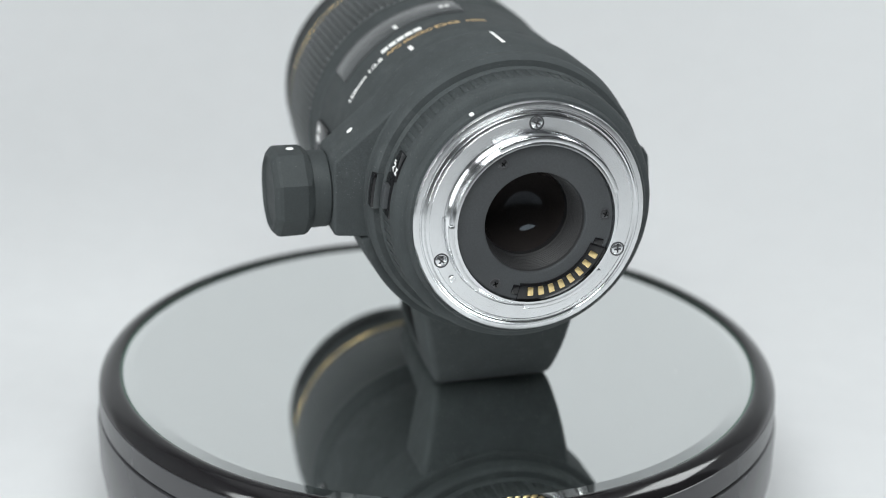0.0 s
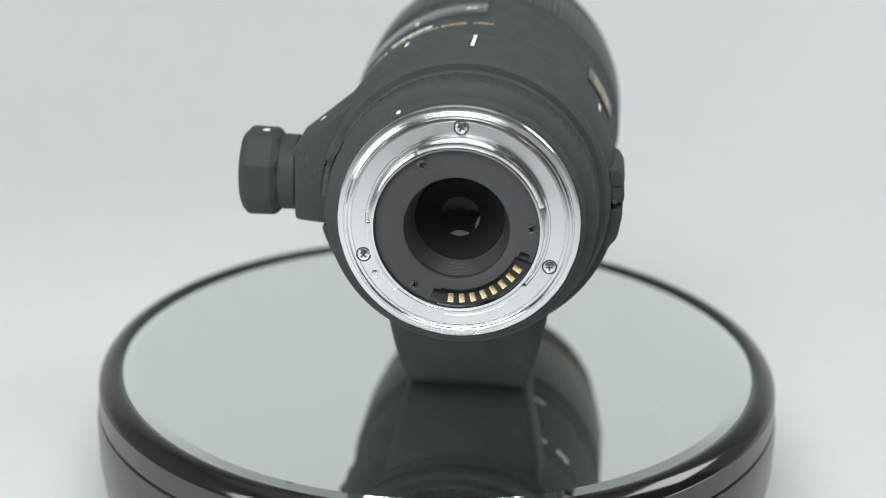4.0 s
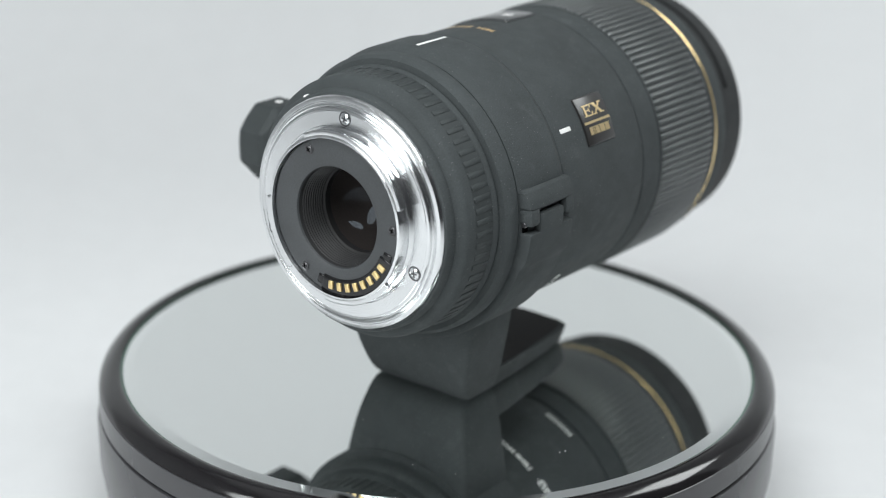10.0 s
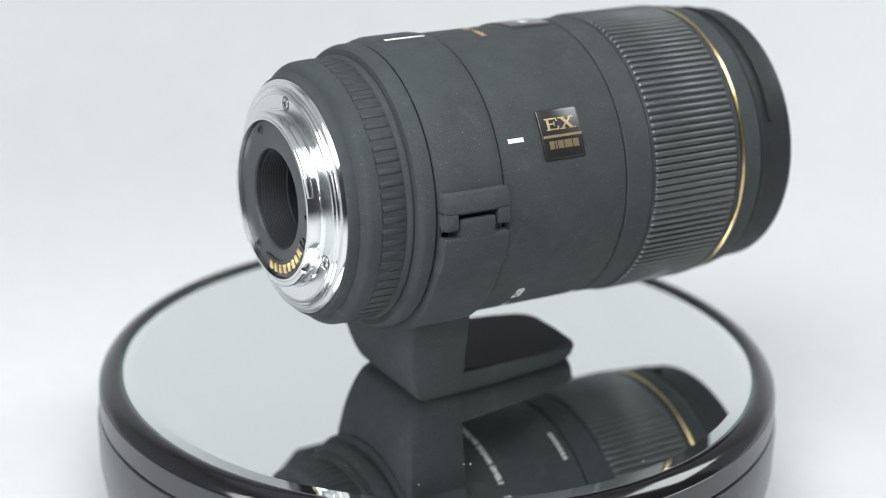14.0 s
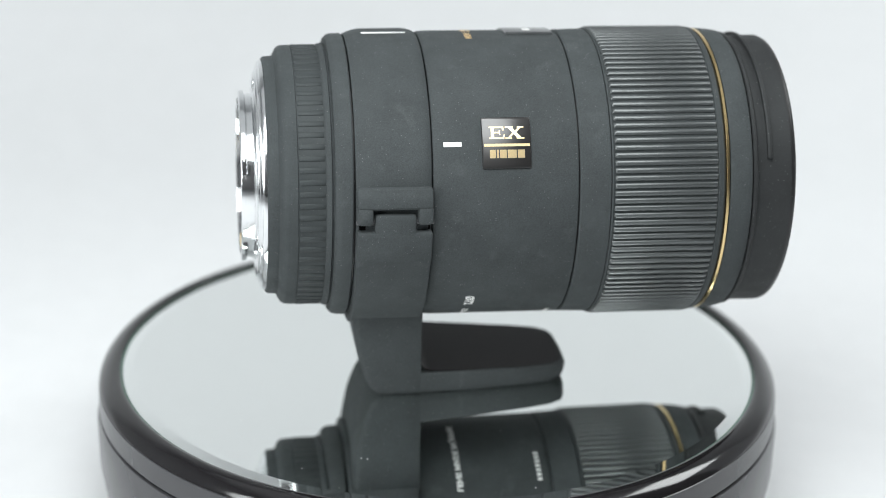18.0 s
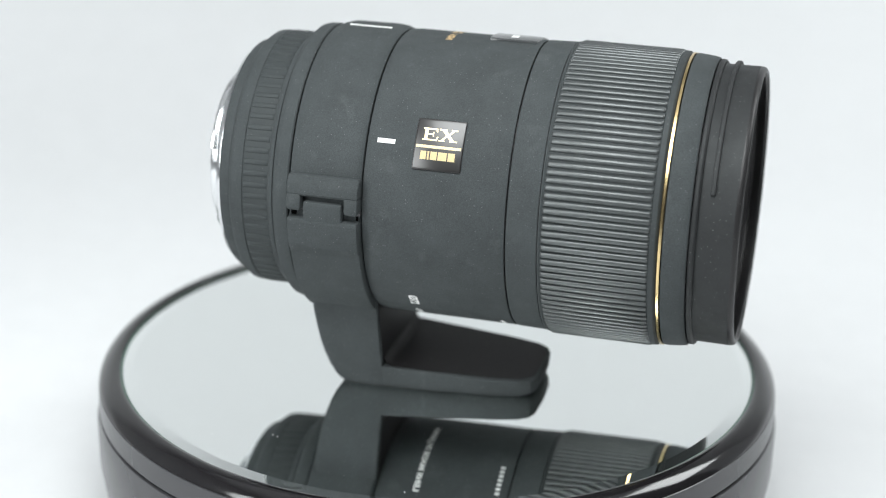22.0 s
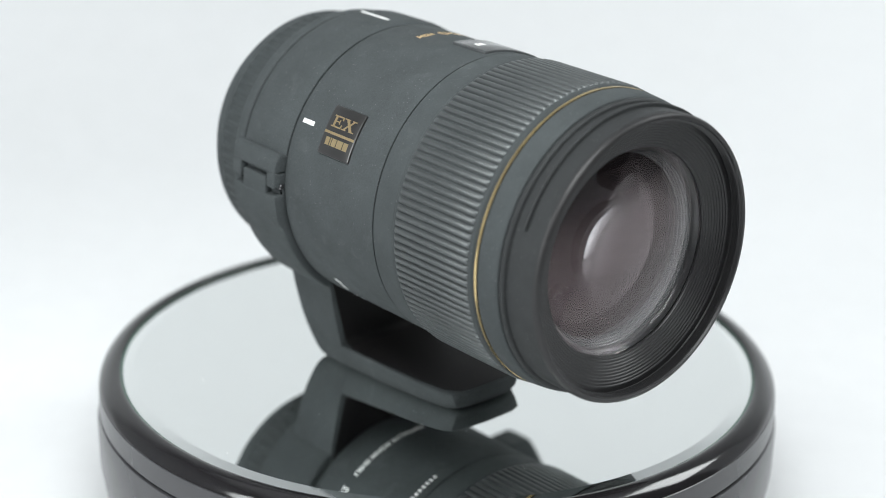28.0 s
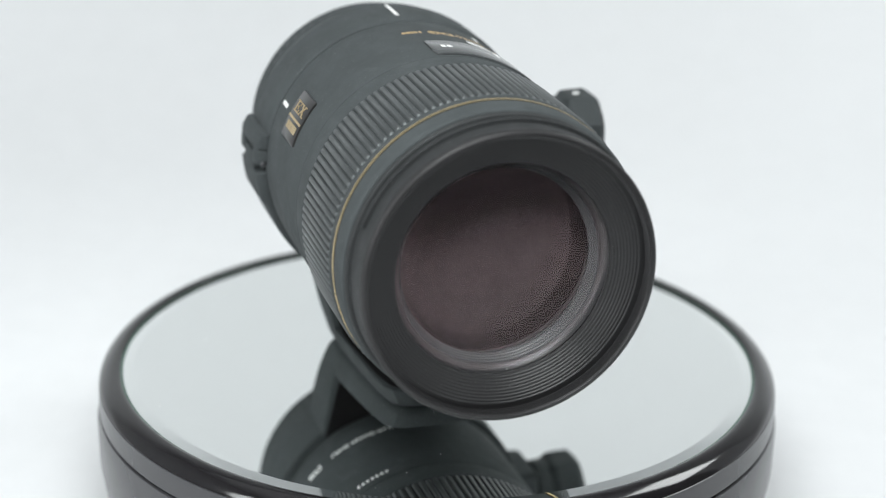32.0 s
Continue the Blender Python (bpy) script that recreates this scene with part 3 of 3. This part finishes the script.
# serif capitals on a unit height: quads (u, v), four corners each
LETTER_E = [((0.14, 0), (0.36, 0), (0.36, 1), (0.14, 1)), ((0, 0), (0.14, 0), (0.14, 0.1), (0, 0.1)), ((0, 0.9), (0.14, 0.9), (0.14, 1), (0, 1)),
            ((0.36, 0), (1.1, 0), (1.1, 0.1), (0.36, 0.12)), ((0.98, 0.1), (1.1, 0.1), (1.16, 0.34), (1.06, 0.34)), ((0.36, 0.88), (1.06, 0.9), (1.06, 1), (0.36, 1)),
            ((0.95, 0.9), (1.06, 0.9), (1.08, 0.7), (0.99, 0.7)), ((0.36, 0.46), (0.8, 0.46), (0.8, 0.56), (0.36, 0.56)), ((0.72, 0.56), (0.8, 0.56), (0.82, 0.7), (0.75, 0.7)), ((0.72, 0.46), (0.8, 0.46), (0.82, 0.32), (0.75, 0.32))]
LETTER_X = [((0.12, 1), (0.44, 1), (1.28, 0), (0.96, 0)), ((0.10, 0), (0.28, 0), (0.68, 0.45), (0.58, 0.54)), ((0.72, 0.62), (0.82, 0.5), (1.24, 1), (1.06, 1)),
            ((0, 0), (0.48, 0), (0.48, 0.1), (0, 0.1)), ((0, 0.9), (0.58, 0.9), (0.58, 1), (0, 1)), ((0.84, 0), (1.42, 0), (1.42, 0.1), (0.84, 0.1)), ((0.9, 0.9), (1.38, 0.9), (1.38, 1), (0.9, 1))]


def badge_letter(quads, x0, wide, a0, a1, lift):
    """One raised letter reading along the barrel, its head up."""
    bm = bmesh.new()
    for k, quad in enumerate(quads):
        lo, hi = [], []
        for u, v in quad:
            y, z = at_angle(a0 + (a1 - a0) * v)
            lo.append(bm.verts.new((x0 + wide * u, R_B * y, R_B * z)))
            top = R_E + lift + 0.002 * k
            hi.append(bm.verts.new((x0 + wide * u, top * y, top * z)))
        bm.faces.new(hi)
        for i in range(4):
            bm.faces.new((lo[i], lo[(i + 1) % 4], hi[(i + 1) % 4], hi[i]))
    return bm


lp("emblem", badge_letter(LETTER_E, 5.75, 3.55, 30.6, 35.3, 0.14), EMBLEM, "raised gold serif letter", badge)
lp("emblem", badge_letter(LETTER_X, 9.95, 3.45, 30.6, 35.3, 0.14), EMBLEM, "raised gold serif letter", badge)
lp("emblem_line", arc_block(4.4, 16.2, 27.75, 28.75, R_B, R_E + 0.12, 0, step=1), EMBLEM, "gold line", badge)
mark = bmesh.new()
for x0, x1 in ((5.8, 7.3), (7.6, 8.1), (8.4, 10.1), (10.4, 12.7), (13.0, 14.8)):
    arc_block(x0, x1, 23.4, 26.5, R_B, R_E + 0.08, 0, mark)
lp("maker_mark", mark, EMBLEM, "gold maker mark as plain bars", badge)

# focusing ring and front
lp("inner_sleeve", ring([(-33.0, 36.2), (26.0, 36.2), (26.1, 37.5), (38.6, 37.5), (38.7, 36.2), (68.0, 36.2), (79.0, 35.9)], 34.9), SATIN, "black inner sleeve")
lp("middle_ring", ring([(29.3, 37.4), (29.35, 38.5), (29.7, 38.8), (36.6, 39.0), (37.3, 39.0), (37.5, 38.85)], 33, 192), CRINKLE, "plain crinkle-painted ring")
focus = lp("focus_ring", ring([(37.58, 38.6), (37.66, 39.1), (38.0, 39.25), (38.4, 39.05), (65.7, 39.05), (66.0, 39.4), (67.2, 39.3), (67.8, 38.6)], 33, 192), RUBBER, "ribbed rubber focusing ring")
lp("gold_ring", ring([(67.85, 37.6), (67.95, 38.9), (68.1, 39.08), (68.75, 39.05), (68.9, 37.6)], 33, 192), GOLD, "thin polished gold ring")
lp("front_barrel", ring([(68.95, 37.4), (69.1, 38.9), (69.8, 39.0), (73.5, 38.65), (74.8, 38.4), (75.2, 38.0), (75.25, 36.4)], 33, 192), CRINKLE, "crinkle-painted front barrel")
lp("hood_mount", ring([(75.5, 36.0), (75.55, 37.8), (75.8, 38.05), (76.5, 38.0), (76.95, 37.6), (77.1, 36.95), (78.5, 36.95), (86.0, 37.03)], 35.7, 192), BAYONET, "smooth black hood mount")
for a0, a1 in ((21.6, 128), (201.6, 262)):
    lp("hood_lug", arc_block(79.5, 80.7, a0, a1, 36, 37.95, 0.3), BAYONET)

inner = [(85.9, 37.0), (86.5, 37.0), (87.15, 36.7), (87.5, 36.2), (87.5, 35.6), (87.1, 35.35)]
for i in range(5):                     # filter thread
    x = 86.9 - i * 0.5
    inner += [(x, 35.3), (x - 0.22, 34.85), (x - 0.27, 34.85), (x - 0.46, 35.3)]
inner += [(84.2, 35.3), (83.9, 35.2), (83.8, 33.9)]
for i in range(9):                     # stepped baffle cone
    x, r = 83.7 - i * 0.28, 33.9 - i * 0.74
    inner += [(x, r), (x - 0.02, r - 0.12), (x - 0.26, r - 0.34), (x - 0.26, r - 0.72)]
inner += [(81.2, 27.25), (80.9, 27.1), (80.5, 27.2)]
front = lp("front_tube", lathe([*inner, (80.2, 31.0), (76.0, 36.0)], 192), SATIN, "satin black front tube with filter thread")
seat_ring = [(80.3, 28.6), (79.9, 27.6), (79.6, 27.1), (79.1, 26.3), (78.5, 25.7), (78.0, 25.4), (77.7, 25.4), (77.7, 32.0), (79.0, 33.0)]
lp("seat_ring", lathe(seat_ring, 160), SEAT, "curved glossy black ring round the glass", front)
cell = [(77.65, 25.4)]
for i in range(4):
    x = 77.5 - i * 0.7
    cell += [(x, 25.35 - 0.4 * i), (x - 0.45, 25.25 - 0.4 * i), (x - 0.6, 25.0 - 0.4 * i)]
cell += [(74.4, 23.9), (72.0, 23.85), (71.8, 31.0), (77.6, 31.0)]
lp("retaining_ring", lathe(cell, 160), ALLOY, "stepped grey retaining rings", front)
shell = [(83.9 - 3.5 * (i / 20) ** 2, 27.0 * i / 20 + 0.01) for i in range(21)]
shell_back = [(82.8 - 3.0 * (i / 20) ** 2, 26.9 * i / 20 + 0.01) for i in range(20, -1, -1)]
lp("front_element", lathe(shell + shell_back, 128, closed=False), FRONT_GLASS, "coated convex front glass element", smooth=40)
convex = [(79.4 - 5.4 * (i / 16) ** 2, 23.7 * i / 16 + 0.01) for i in range(17)]
back = [(72.0 + 1.2 * (i / 16) ** 2, 23.5 * i / 16 + 0.01) for i in range(16, -1, -1)]
lp("second_element", lathe(convex + back, 128, closed=False), FRONT_GLASS, "thick coated second glass element", smooth=40)
lp("inner_element", lathe([(71.4 - 5.4 * (i / 20) ** 2, 23.0 * i / 20 + 0.01) for i in range(21)] + [(60.0, 23.0), (60.0, 0.01)], 96, closed=False), INNER_GLASS, "dark coated inner glass element", smooth=40)
tube = [(71.9, 23.9), (69.0, 23.5), (68.0, 23.2), (58.0, 23.1), (58.0, 0.01)]
lp("inner_tube", lathe(tube, 128, closed=False), BORE, "black ridged inner tube")

for ob in lens.children_recursive:
    if ob.name.split(".")[0] in ("front_element", "second_element", "inner_element", "rear_element"):
        ob.visible_shadow = False      # no shadow cast; the inner and rear elements are opaque

# ribs last
ribs("rib", rib_mesh(-42.4, -35.8, 1.5, 34.4, 35.18, 0.1, 0.46), RUBBER, 72, grip)
ribs("ridge", ridge_mesh(38.2, 66.0, 1.56, 38.6, 39.66, 0.85), RIDGE, 125, focus)


# ---------------------------------------------------------------- what moves
def turned(t):
    """The turntable's angle in degrees at t seconds."""
    u = (t - 19.0) / 16.0
    return -89.731 * u - 2.846 * u * u - 0.390 * u ** 3


def motions():
    times = [float(i) for i in range(33)]
    walk(lens, [(t, pose(0, 0, 0, 0, 0, turned(t) + 2.6)) for t in times])
    walk(platter, [(t, pose(0, 0, 0, 0, 0, turned(t))) for t in times])


motions()
